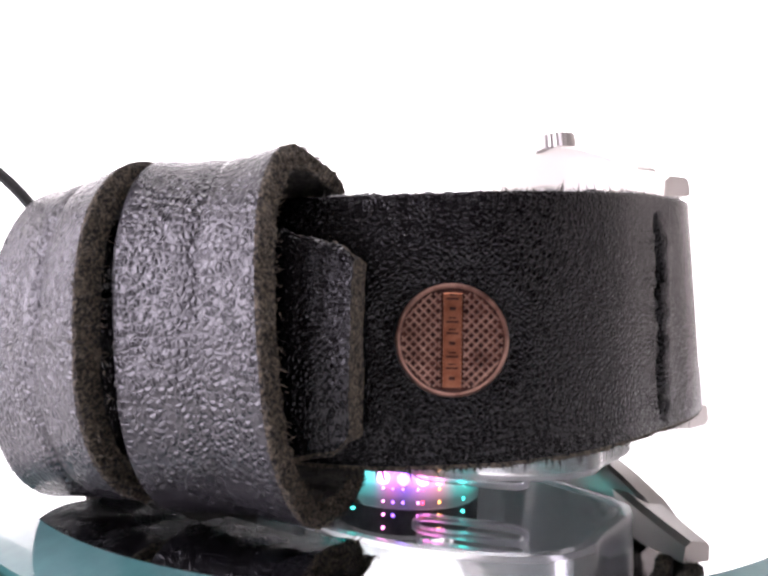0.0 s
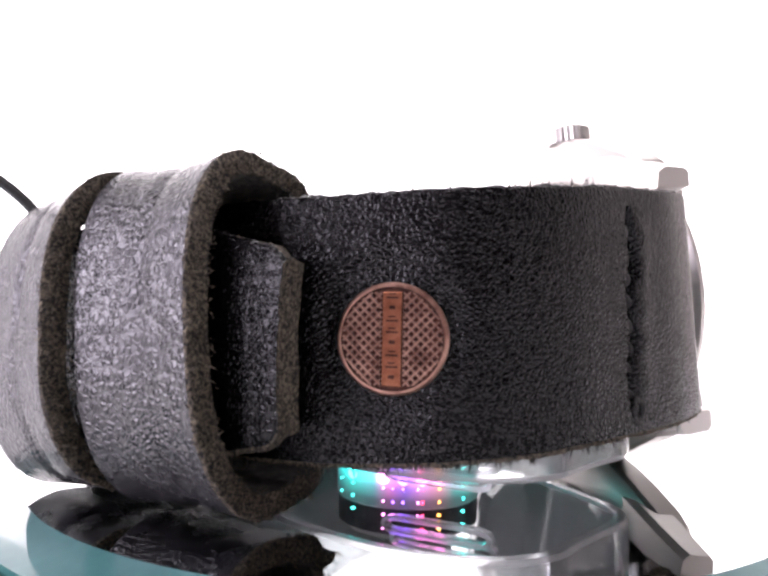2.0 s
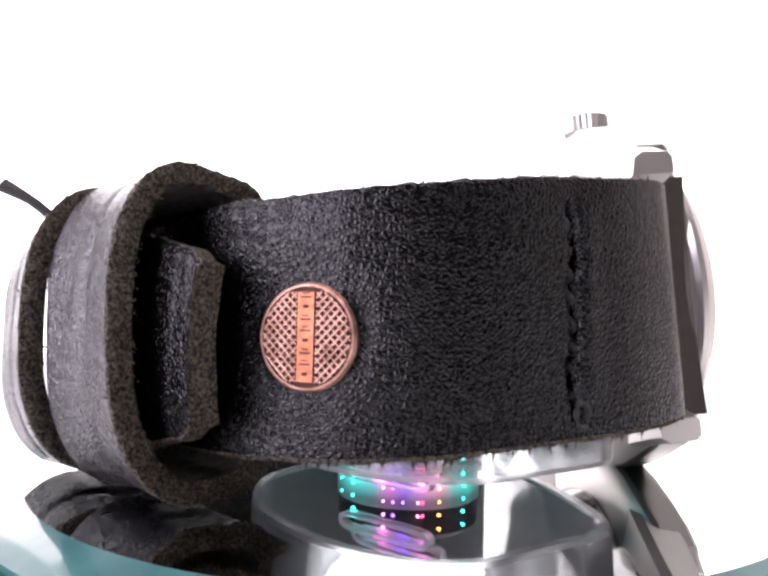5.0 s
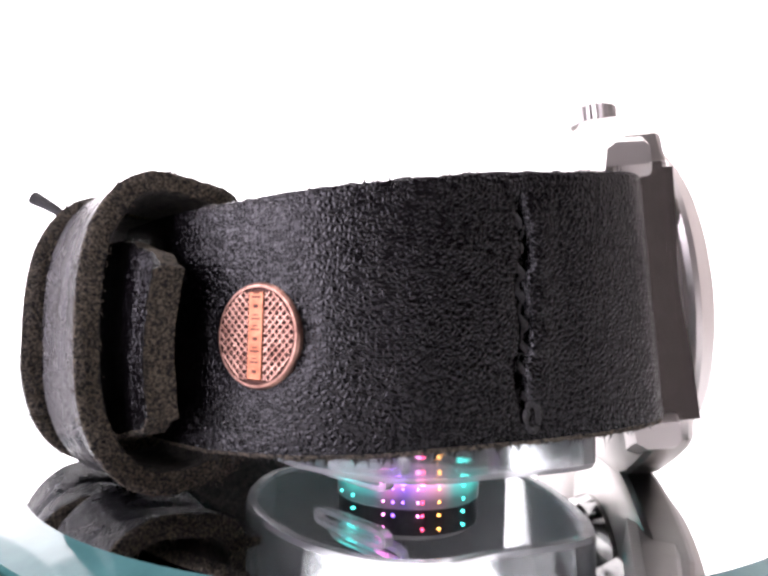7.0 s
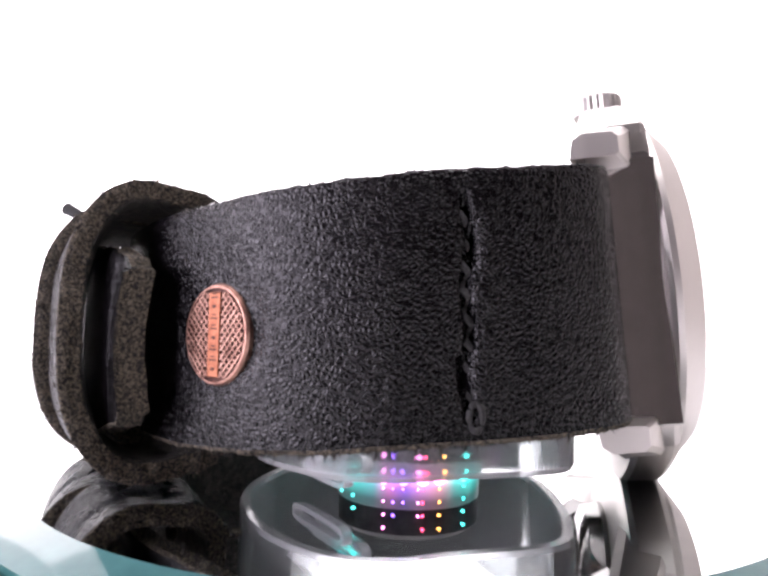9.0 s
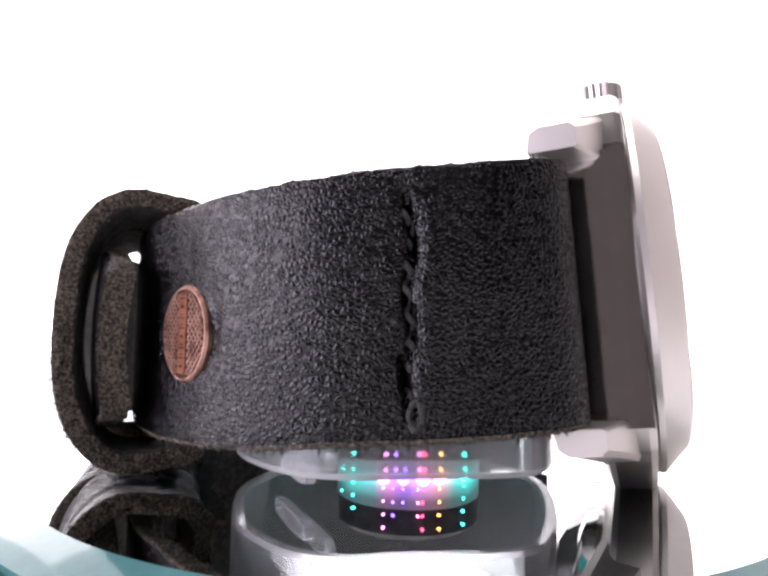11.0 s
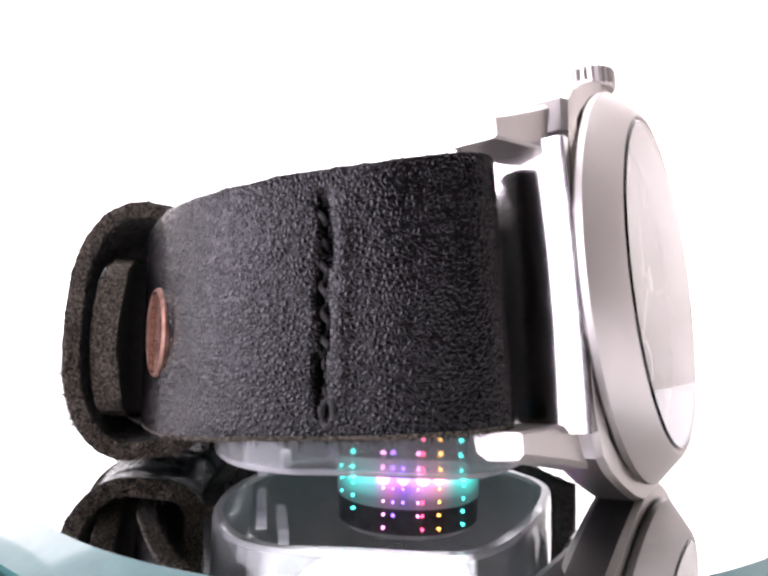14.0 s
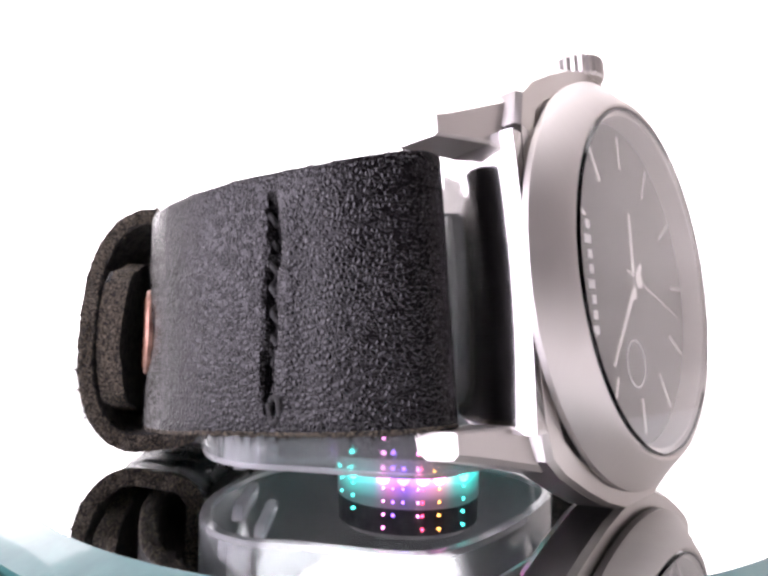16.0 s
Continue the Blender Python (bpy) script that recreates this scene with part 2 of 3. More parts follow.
def merged(pieces):
    verts, faces = [], []
    for v, f, _ in pieces:
        n = len(verts)
        verts += list(v)
        faces += [tuple(i + n for i in q) for q in f]
    return verts, faces, None


# ---- the setting: tent cloth, with added dark screens at the front ----
def quad_wall(name, a, b, c, d, mat):
    n = (Vector(b) - Vector(a)).cross(Vector(d) - Vector(a)).normalized() * 0.4
    lo = [Vector(p) for p in (a, b, c, d)]
    rings = [lo, [p - n for p in lo]]
    v, f, i = sweep(rings)
    ob = part(name, (v, f, None), mat)
    return tagged(ob, kind="structure")


X1, X2, Y0, Y1, Z0, Z1 = 78.0, 52.0, -40.0, 75.0, -3.9, 62.0
tagged(quad_wall("floor", (-X1, Y0, Z0), (X2, Y0, Z0), (X2, Y1, Z0), (-X1, Y1, Z0), TENT), "white seamless cloth floor of a photo tent", "floor")
tagged(quad_wall("wall_north", (-X1, Y1, Z0), (X2, Y1, Z0), (X2, Y1, Z1), (-X1, Y1, Z1), BACKDROP), "white backdrop cloth made to glow by itself", "backdrop")
tagged(quad_wall("wall_west", (-X1, Y0, Z0), (-X1, Y1, Z0), (-X1, Y1, Z1), (-X1, Y0, Z1), TENT), "white side cloth of a photo tent", "wall")
tagged(quad_wall("wall_east", (X2, Y1, Z0), (X2, Y0, Z0), (X2, Y0, Z1), (X2, Y1, Z1), SIDE), "side cloth of a photo tent, coloured grey for shade", "wall")
# dark screens added out of view, so the watch reflects a dim front
Z2 = 7.0
tagged(quad_wall("wall_south", (X2, Y0, Z0), (-X1, Y0, Z0), (-X1, Y0, Z2), (X2, Y0, Z2), DIM), "unseen dark lower screen in place of the dim camera side", "wall")
tagged(quad_wall("wall_south_upper", (X2, Y0, Z2), (-X1, Y0, Z2), (-X1, Y0, Z1), (X2, Y0, Z1), FRONT), "unseen dark upper screen that keeps reflections dim", "wall")
tagged(quad_wall("ceiling", (-X1, Y0, Z1), (-X1, Y1, Z1), (X2, Y1, Z1), (X2, Y0, Z1), TENT), "white top cloth of a photo tent", "ceiling")

# ---- the turntable ----
turntable = tagged(new("turntable"), "round pale grey turntable with a dark glossy glass top", "turntable")
ZM = -LIFT
UP = (0, 0, 1)
part("base", lathe([(0.0, -2.05), (4.85, -2.05), (5.1, -1.95), (5.15, -1.7), (5.15, -0.30), (5.12, -0.21), (5.05, -0.17), (4.90, -0.17), (4.88, -0.47), (0.0, -0.47)], (0, 0, ZM), UP, (1, 0, 0), 128), PLASTIC, turntable, "pale grey plastic drum")
part("mirror", lathe([(0.0, -0.45), (4.40, -0.45), (4.81, -0.4), (4.85, -0.3), (4.85, -0.13), (4.42, 0.0), (0.0, 0.0)], (0, 0, ZM), UP, (1, 0, 0), 160, [2, 2, 2, 2, 1, 0]), [MIRROR, BEVEL, GLASS_EDGE], turntable, "round mirror with a bevelled greenish glass edge", 6.0)

# ---- the lamp hub in the middle, which stands still ----
hub = tagged(new("led_hub"), "round smoked hub with rows of small coloured lights", "light")
HUB_R = 0.90
part("shell", lathe([(0.0, 0.004), (HUB_R - 0.03, 0.004), (HUB_R, 0.05), (HUB_R, 0.74), (HUB_R - 0.1, 0.82), (0.0, 0.84)], (0, 0, ZM), UP, (1, 0, 0), 72), FROST, hub)
LEDS = {"red": (1.0, 0.06, 0.16), "pink": (1.0, 0.25, 0.75), "violet": (0.3, 0.12, 1.0), "cyan": (0.03, 0.9, 0.8), "orange": (1.0, 0.42, 0.08)}
GLOW = {k: glowing("led_" + k, c, 13.0) for k, c in LEDS.items()}


def led_bloom():
    """Added band standing in for the bloom round the lights: its colour changes round the hub with them, and it fades
    upwards and downwards.
    """
    m = material("led_bloom_band", (0.3, 0.3, 0.3), 0.4)
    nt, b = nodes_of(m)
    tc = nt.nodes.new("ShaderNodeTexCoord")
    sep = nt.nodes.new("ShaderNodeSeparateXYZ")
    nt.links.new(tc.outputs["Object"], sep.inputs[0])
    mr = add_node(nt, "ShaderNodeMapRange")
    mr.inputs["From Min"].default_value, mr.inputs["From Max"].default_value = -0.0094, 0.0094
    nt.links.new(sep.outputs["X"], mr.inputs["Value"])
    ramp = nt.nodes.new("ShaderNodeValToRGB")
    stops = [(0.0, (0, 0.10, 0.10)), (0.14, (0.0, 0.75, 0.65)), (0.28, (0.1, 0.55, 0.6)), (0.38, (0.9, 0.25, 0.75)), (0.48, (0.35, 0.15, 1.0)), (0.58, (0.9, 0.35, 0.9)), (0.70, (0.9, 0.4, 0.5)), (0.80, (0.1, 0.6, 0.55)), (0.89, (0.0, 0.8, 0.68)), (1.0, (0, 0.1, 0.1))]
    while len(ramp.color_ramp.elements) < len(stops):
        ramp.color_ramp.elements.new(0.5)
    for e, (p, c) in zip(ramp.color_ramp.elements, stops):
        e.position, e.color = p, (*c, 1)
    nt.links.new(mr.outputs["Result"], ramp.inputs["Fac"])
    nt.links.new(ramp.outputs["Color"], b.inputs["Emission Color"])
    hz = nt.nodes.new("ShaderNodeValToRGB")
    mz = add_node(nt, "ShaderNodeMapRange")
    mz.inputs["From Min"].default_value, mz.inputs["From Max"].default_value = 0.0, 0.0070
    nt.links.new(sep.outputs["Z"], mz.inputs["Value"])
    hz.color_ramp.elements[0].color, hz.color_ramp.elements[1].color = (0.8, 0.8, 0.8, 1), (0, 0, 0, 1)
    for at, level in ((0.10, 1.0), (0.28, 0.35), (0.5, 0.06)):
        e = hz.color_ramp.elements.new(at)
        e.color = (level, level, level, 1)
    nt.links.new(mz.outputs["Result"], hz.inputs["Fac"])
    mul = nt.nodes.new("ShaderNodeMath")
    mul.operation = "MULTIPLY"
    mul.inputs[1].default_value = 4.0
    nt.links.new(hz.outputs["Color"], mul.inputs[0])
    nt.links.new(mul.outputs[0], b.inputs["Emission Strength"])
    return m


# bloom of the lights, put on the hub as an emissive skin
part("bloom_band", lathe([(HUB_R - 0.01, 0.01), (HUB_R + 0.015, 0.02), (HUB_R + 0.02, 0.2), (HUB_R + 0.015, 0.43), (HUB_R - 0.01, 0.45)], (0, 0, ZM), UP, (1, 0, 0), 96, None, False), led_bloom(), hub, "added band glowing like the bloom round the coloured lights")
# columns of small lights: angle round the hub, colour, how many, and the colour of a large light at the foot
columns = [(-64, "cyan", 2, None), (-47, "cyan", 3, "cyan"), (-18.4, "pink", 4, "pink"), (-11, "violet", 3, None), (-3.5, "violet", 2, "violet"), (7.5, "pink", 3, None), (11, "red", 4, "pink"), (24, "orange", 4, "pink"), (47, "cyan", 4, "cyan")]
for ang, col, count, foot in columns:
    a = radians(ang)
    ax = Vector((math.sin(a), -math.cos(a), 0))
    beads = [(0.20 + 0.155 * k, 0.0145, col) for k in range(count)] + ([(0.085, 0.075, foot)] if foot else [])
    for h, r, tint in beads:
        c = ax * (HUB_R + 0.02) + Vector((0, 0, ZM + h))
        part("light_bead", lathe([(0.0, -0.03), (r, -0.03), (r, 0.0), (r * 0.9, r * 0.3), (r * 0.7, r * 0.5), (r * 0.4, r * 0.62), (0.0, r * 0.68)], c, ax, UP, 20), GLOW[tint], hub)

# ---- the watch ----
watch = tagged(new("wrist_watch"), "steel wrist watch with a black leather strap, lying on its side", "watch")
NOSE = [(0.35, -3.0), (0.9, -2.86), (1.35, -2.62), (1.68, -2.40), (1.86, -2.34), (2.02, -2.45), (2.06, -2.63), (1.96, -2.80)]
OUTER = [(1.72, -2.95), (1.3, -3.12), (0.75, -3.23), (0.0, -3.36), (-0.65, -3.31), (-1.18, -3.14), (-1.55, -2.92), (-1.89, -2.69), (-2.4, -2.31), (-2.85, -1.85), (-3.35, -1.2),
         (-3.75, -0.5), (-3.85, 0.2), (-3.6, 1.0), (-3.0, 1.6), (-2.0, 1.95), (-1.0, 2.05), (0.0, 2.08), (1.0, 2.1), (1.75, 2.1)]


def strap_mid(x, y):
    """Height of the strap's centre line, half its width and its lean, by place."""
    if y > -1.2:
        # the back of the loop sags until its lower edge lies on the mirror
        if y < 0.6 and x < -2:
            return float(np.interp(y, [-1.2, 0.4], [-0.22, -0.50])), float(np.interp(y, [-1.2, 0.4], [1.06, 1.28])), 0.0
        return float(np.interp(x, [-2.0, 0.6, 1.7], [-0.50, -0.40, -0.1])), float(np.interp(x, [-1.0, 1.7], [1.28, 1.2])), 0.0
    xs = [-4.0, -2.0, -1.25, -0.8, -0.4, 0.0, 0.4, 0.85, 1.28, 1.8, 2.05]
    top = float(np.interp(x, xs, [0.90, 0.98, 1.02, 1.05, 1.08, 1.12, 1.18, 1.22, 1.25, 1.32, 1.34]))
    low = float(np.interp(x, xs, [-1.28, -1.32, -1.265, -1.225, -1.19, -1.14, -1.11, -1.08, -1.04, -0.985, -0.95]))
    return (top + low) / 2, (top - low) / 2, float(np.interp(x, [-1.5, 0.75, 2.0], [0.0, 0.06, 0.09]))


path = spline([(x, y, 0) for x, y in NOSE + OUTER], 520)
tang = frames_of(path)
outn = [Vector((-t.y, t.x, 0)) for t in tang]
FIRST = max(range(150), key=lambda m: path[m].x) + 8


def strap_at(x):
    """Index of the outer layer's station at x on the front side."""
    return min((m for m in range(FIRST, 330) if path[m].y < -0.5), key=lambda m: abs(path[m].x - x))


STITCH_X = 0.71


def strap_ring(p, n, hw, zc, lean, th, off=0.0, dent=True):
    ring, mats = [], []
    for a, b, m in strip_section(hw, th):
        z = zc + b
        q = Vector((p.x - lean * b, p.y, z)) + n * (a + off)
        if dent and p.y < 0 and m == 0:
            d = p.x - lean * b - STITCH_X
            if abs(b) < 0.93:
                q -= n * (0.11 * math.exp(-((d + 0.03 * math.sin(z * 9)) / 0.035) ** 2) * (1 + 0.4 * noise.noise(Vector((0, 0, z * 7)))))
                q += n * 0.02 * math.exp(-((d - 0.16) / 0.1) ** 2) * (1 + math.sin(z * 19))
            r = math.hypot(p.x + 1.55, b + 0.05) if p.x < 0 else 9
            q -= n * 0.03 * math.exp(-((r - 0.47) / 0.07) ** 2)
        if m == 1:
            q += rough_edge(q, 0.022)
        ring.append(q)
        mats.append(m)
    return ring, mats


rings = []
for i, (p, n) in enumerate(zip(path, outn)):
    zc, hw, lean = strap_mid(p.x, p.y)
    hw -= 0.03 if i < FIRST - 30 else 0.0
    ring, mats = strap_ring(p, n, hw, zc, lean, 0.18, 0.0, i >= FIRST)
    rings.append(ring)
strap = part("strap", sweep(rings, False, mats), [LEATHER, RAW_EDGE, SUEDE], watch, "black grained leather strap with raw edges")

# stitches in one column
for k in range(8):
    z0 = -0.84 + 1.74 * k / 8
    pts = []
    for j in range(9):
        u = j / 8
        z = z0 + 0.20 * u
        x = STITCH_X - 0.07 * z + 0.03 * math.sin(u * math.pi * 2)
        i = strap_at(x)
        pts.append(Vector((x, path[i].y, z + 0.02)) + outn[i] * (-0.10 + 0.05 * math.sin(math.pi * u)))
    part("stitch", tube(pts, 0.03, 8, lambda u: 0.6 + 0.4 * math.sin(math.pi * u)), THREAD, watch)

ki = strap_at(STITCH_X + 0.05)
KC = Vector((STITCH_X + 0.07, path[ki].y, -0.86)) + outn[ki] * 0.0
part("knot", tube([KC + tang[ki] * 0.055 * math.cos(a) + Vector((0, 0, 0.11 * math.sin(a))) + outn[ki] * 0.012 * math.sin(3 * a) for a in [2 * math.pi * k / 24 for k in range(25)]], 0.028, 8), THREAD, watch, "knotted end of the black seam thread")

# fuzz along the raw lower and upper edges
rng = random.Random(4)
hairs = []
for i in range(FIRST, 320):
    p, n = path[i], outn[i]
    zc, hw, lean = strap_mid(p.x, p.y)
    for side, many in ((-1, 5), (1, 2)):
        for _ in range(many):
            if rng.random() < 0.45:
                continue
            d = -rng.uniform(0.05, 0.2)
            base = Vector((p.x - lean * side * hw, p.y, zc + side * (hw - 0.01))) + n * d + tang[i] * rng.uniform(-0.02, 0.02)
            L = rng.uniform(0.018, 0.05) * (2.6 if rng.random() < 0.2 else 1)
            tip = base + Vector((rng.uniform(-0.05, 0.05), rng.uniform(-0.04, 0.04), side * L))
            w = tang[i] * rng.uniform(0.006, 0.016)
            m = n * 0.008
            hairs.append(([base - w, base + w, base + m, tip], [(0, 1, 3), (1, 2, 3), (2, 0, 3), (0, 2, 1)], None))
fuzz = part("leather_fuzz", merged(hairs), SUEDE, watch, "loose dark fibres on the raw strap edge")
tagged(fuzz, kind="stuff")

# the free end of the other strap half, lying on the outside
tab_src = spline([(-2.17, -2.48, 0), (-2.45, -2.27, 0), (-2.87, -1.83, 0), (-3.37, -1.18, 0), (-3.77, -0.5, 0), (-3.87, 0.2, 0)], 110)
tt = frames_of(tab_src)
tr = []
for i, (p, t) in enumerate(zip(tab_src, tt)):
    n = Vector((t.y, -t.x, 0))
    n = n if n.dot(p) > 0 else -n
    s = i / 109
    hw = 0.82 - 0.14 * max(0.0, 1 - s / 0.05) ** 1.6 + 0.14 * min(1.0, max(0.0, (s - 0.06) / 0.14)) + 0.10 * min(1.0, max(0.0, (s - 0.3) / 0.2))
    ring = []
    lift = 0.42 + 0.10 * math.exp(-s * 12)
    for a, b, m in strip_section(hw, 0.27):
        q = Vector((p.x, p.y, -0.31 + b)) + n * (a + lift) + n * (0.07 * (1 - (b / hw) ** 2) - 0.012 * math.exp(-((s - 0.055) / 0.012) ** 2) - 0.008 * math.exp(-((s - 0.10) / 0.012) ** 2))
        if i == 0:
            q += t * 0.28 * a
        if m == 1 or i == 0:
            q += rough_edge(q, 0.02, 3.0)
        ring.append(q)
    tr.append(ring)
part("strap_tail", sweep(tr, False, mats), [LEATHER, RAW_EDGE, SUEDE], watch, "black strap tail with a pale raw end")


# two leather keepers round both layers
def keeper(name, start, direction, width, z_lo, z_hi, n_in, n_out, bulge, sag, rake, label):
    t = Vector((*direction, 0)).normalized()
    n = Vector((t.y, -t.x, 0))
    n = n if n.dot(Vector((*start, 0))) > 0 else -n
    rr = 0.82
    loop = []
    rz = 0.47 * (z_hi - z_lo)
    corners = [(n_out - rr, z_hi - rz, 0, 90), (n_in + 0.4, z_hi - 0.45, 90, 180), (n_in + 0.4, z_lo + 0.45, 180, 270), (n_out - rr, z_lo + rz, 270, 360)]
    for cx, cz, a0, a1 in corners:
        r = rr if cx == n_out - rr else 0.4
        e = 0.86 if cx == n_out - rr else 1.0
        rv = rz if cx == n_out - rr else 0.4
        for k in range(9):
            a = radians(a0 + (a1 - a0) * k / 8)
            loop.append(Vector((cx + r * math.copysign(abs(math.cos(a)) ** e, math.cos(a)), cz + rv * math.copysign(abs(math.sin(a)) ** e, math.sin(a)), 0)))
    loop = spline(loop + [loop[0]], 261)[:-1]
    T = frames_of(loop, True)
    rings = []
    for p, tg in zip(loop, T):
        m2 = Vector((tg.y, -tg.x, 0))
        ring = []
        for a, b, m in strip_section(width / 2, 0.22, 14):
            w = b / (width / 2)
            out = bulge * w * w - 0.03 * math.exp(-((w + 0.12 + 0.05 * math.sin(p.y * 3)) / 0.09) ** 2) + 0.012 * noise.noise(Vector((w * 2.5, p.x * 2, p.y * 2)))
            q2 = p + m2 * (a + out)
            q = Vector((*start, 0)) + t * (width / 2 + b - rake * (z_hi - q2.y) / (z_hi - z_lo)) + n * q2.x + Vector((0, 0, q2.y - sag * (width / 2 + b) / width))
            if m == 1:
                q += rough_edge(q, 0.022, 7.0)
            ring.append(q)
        rings.append(ring)
    ob = part(name, sweep(rings, True, mats), [KEEPER_LEATHER, RAW_EDGE, SUEDE], watch, label)
    tufts = []
    for i in range(0, 260):
        rim = [q for q, (a, b, m) in zip(rings[i], strip_section(width / 2, 0.22, 14)) if m == 1 and b < 0]
        for _ in range(5):
            base = rng.choice(rim) + Vector((rng.uniform(-0.03, 0.03), rng.uniform(-0.03, 0.03), rng.uniform(-0.03, 0.03)))
            tip = base - t * rng.uniform(0.01, 0.045) + Vector((rng.uniform(-0.05, 0.05), rng.uniform(-0.05, 0.05), rng.uniform(-0.05, 0.05)))
            w = Vector((rng.uniform(-1, 1), rng.uniform(-1, 1), rng.uniform(-1, 1))).normalized() * rng.uniform(0.006, 0.013)
            tufts.append(([base - w, base + w, base + t * 0.01 + w.cross(t), tip], [(0, 1, 3), (1, 2, 3), (2, 0, 3), (0, 2, 1)], None))
    tagged(part("rim_fibre", merged(tufts), RAW_EDGE, ob, "pale loose fibres on the raw rim"), kind="stuff")
    return ob


mats = [m for a, b, m in strip_section(0.5, 0.2, 14)]
keeper("keeper", (-2.60, -2.25), (-0.60, 0.80), 1.36, -1.68, 1.32, -0.85, 0.76, 0.05, 0.04, 0.3, "wide creased leather keeper loop with a raw edge")
keeper("keeper", (-3.46, -1.21), (-0.45, 0.893), 1.3, -1.62, 1.28, -0.9, 0.88, 0.02, 0.16, 0.2, "smooth leather keeper loop")

# a loose thread behind the keepers
part("thread_end", tube(spline([(-4.25, 0.3, 0.6), (-4.45, 0.35, 1.0), (-4.8, 0.3, 1.34), (-5.2, 0.3, 1.56)], 16), 0.065, 8, lambda u: 1.0 if u < 0.75 else 1.0 + 2.0 * (u - 0.75)), THREAD, watch, "black knotted thread end")

# ---- the copper rivet ----
ri = strap_at(-1.55)
RN, RT, RC = outn[ri], tang[ri], Vector((path[ri].x, path[ri].y, -0.235)) - outn[ri] * 0.015
RE = -RT if RT.x < 0 else RT
RUP = Vector((0, 0, 1))
R = 0.465
rivet = part("rivet", lathe([(0.0, -0.06), (R, -0.06), (R, 0.015), (R - 0.02, 0.04), (R - 0.04, 0.042), (R - 0.05, 0.025), (0.0, 0.03)], RC, RN, RUP, 64, [0, 0, 0, 0, 1, 1]), [COPPER, COPPER_DARK], watch, "round aged copper rivet with a cross-hatched face")
part("centre_band", prism([(-0.08, -0.385), (0.08, -0.385), (0.08, 0.385), (-0.08, 0.385)], RC, RE, RUP, RN, 0.015, 0.055, 0.01), COPPER_BRIGHT, rivet)
for sgn in (-1, 1):
    for k in range(-16, 17):
        # lines at 45 degrees, clipped to the disc and to the side of the band
        c = k * 0.078
        seg = []
        for j in range(121):
            x = -R + 2 * R * j / 120
            y = sgn * x + c
            if x * x + y * y < (R - 0.05) ** 2 and abs(x) > 0.088:
                seg.append((x, y))
        for half in (-1, 1):
            pts = [q for q in seg if q[0] * half > 0]
            if len(pts) > 4:
                a, b = pts[0], pts[-1]
                dx, dy = b[0] - a[0], b[1] - a[1]
                l = math.hypot(dx, dy)
                wd = 0.0085 if half == sgn else 0.007
                nx, ny = -dy / l * wd, dx / l * wd
                out = [(a[0] + nx, a[1] + ny), (a[0] - nx, a[1] - ny), (b[0] - nx, b[1] - ny), (b[0] + nx, b[1] + ny)]
                part("ridge", prism(out, RC, RE, RUP, RN, 0.015, 0.049 if half == sgn else 0.046), COPPER, rivet)
for k in range(8):
    y = -0.33 + 0.094 * k
    bars = ((0.0, 0.016, 0.10), (0.034, 0.012, 0.06)) if k % 3 else ((0.006, 0.03, 0.05),)
    for y0, h, w in bars:
        part("letter_bar", prism([(-w / 2, y + y0), (w / 2, y + y0), (w / 2, y + y0 + h), (-w / 2, y + y0 + h)], RC, RE, RUP, RN, 0.045, 0.058), COPPER_DARK, rivet)

# ---- the case ----
TILT, YAW = 0.096, radians(-5.4)
NX = Vector((math.cos(YAW), math.sin(YAW), TILT)).normalized()
LY = Vector((-math.sin(YAW), math.cos(YAW), 0))
UZ = NX.cross(LY).normalized()
CC = Vector((2.624, -0.215, 0.364))


def C(n, l, u):
    return CC + NX * n + LY * l + UZ * u


# mid case with a faceted outline that rises to the crown, on a round back
half = [(0.0, 2.27), (0.42, 2.24), (0.8, 2.13), (1.2, 1.96), (1.6, 1.76), (1.80, 1.60), (1.88, 1.28), (1.90, 0.8), (1.90, 0.4), (1.90, 0.0)]
ring2 = half + [(x, -y) for x, y in reversed(half[:-1])]
ring2 = ring2 + [(-x, y) for x, y in reversed(ring2[1:-1])]
levels = [(-0.36, 0.90), (-0.28, 0.985), (-0.22, 1.0), (0.10, 1.0), (0.16, 0.985), (0.18, 0.90), (0.04, 0.895)]
crings = [[C(h, x * f, y * f) for x, y in ring2] for h, f in levels]
cv, cf, ci = sweep(crings)
k2 = len(ring2)
ci = [1 if (q < len(cf) - 2 and abs(ring2[q % k2][0]) > 1.87 and abs(ring2[q % k2][1]) < 1.2) else 0 for q in range(len(cf))]
case = part("case", (cv, cf, ci), [STEEL_UP, POLISHED], watch, "brushed steel watch case with polished flanks")
part("case_back", lathe([(0.0, -0.62), (1.45, -0.62), (1.62, -0.56), (1.70, -0.42), (1.70, -0.30), (0.0, -0.30)], CC, NX, UZ, 96), POLISHED, case)
part("bezel", lathe([(1.68, 0.15), (2.04, 0.16), (2.10, 0.20), (2.10, 0.26), (1.84, 0.50), (1.79, 0.525), (1.765, 0.515), (1.74, 0.40), (1.68, 0.40), (1.68, 0.15)], CC, NX, UZ, 128, None, False), STEEL, case, "brushed steel bezel with a sloped rim")
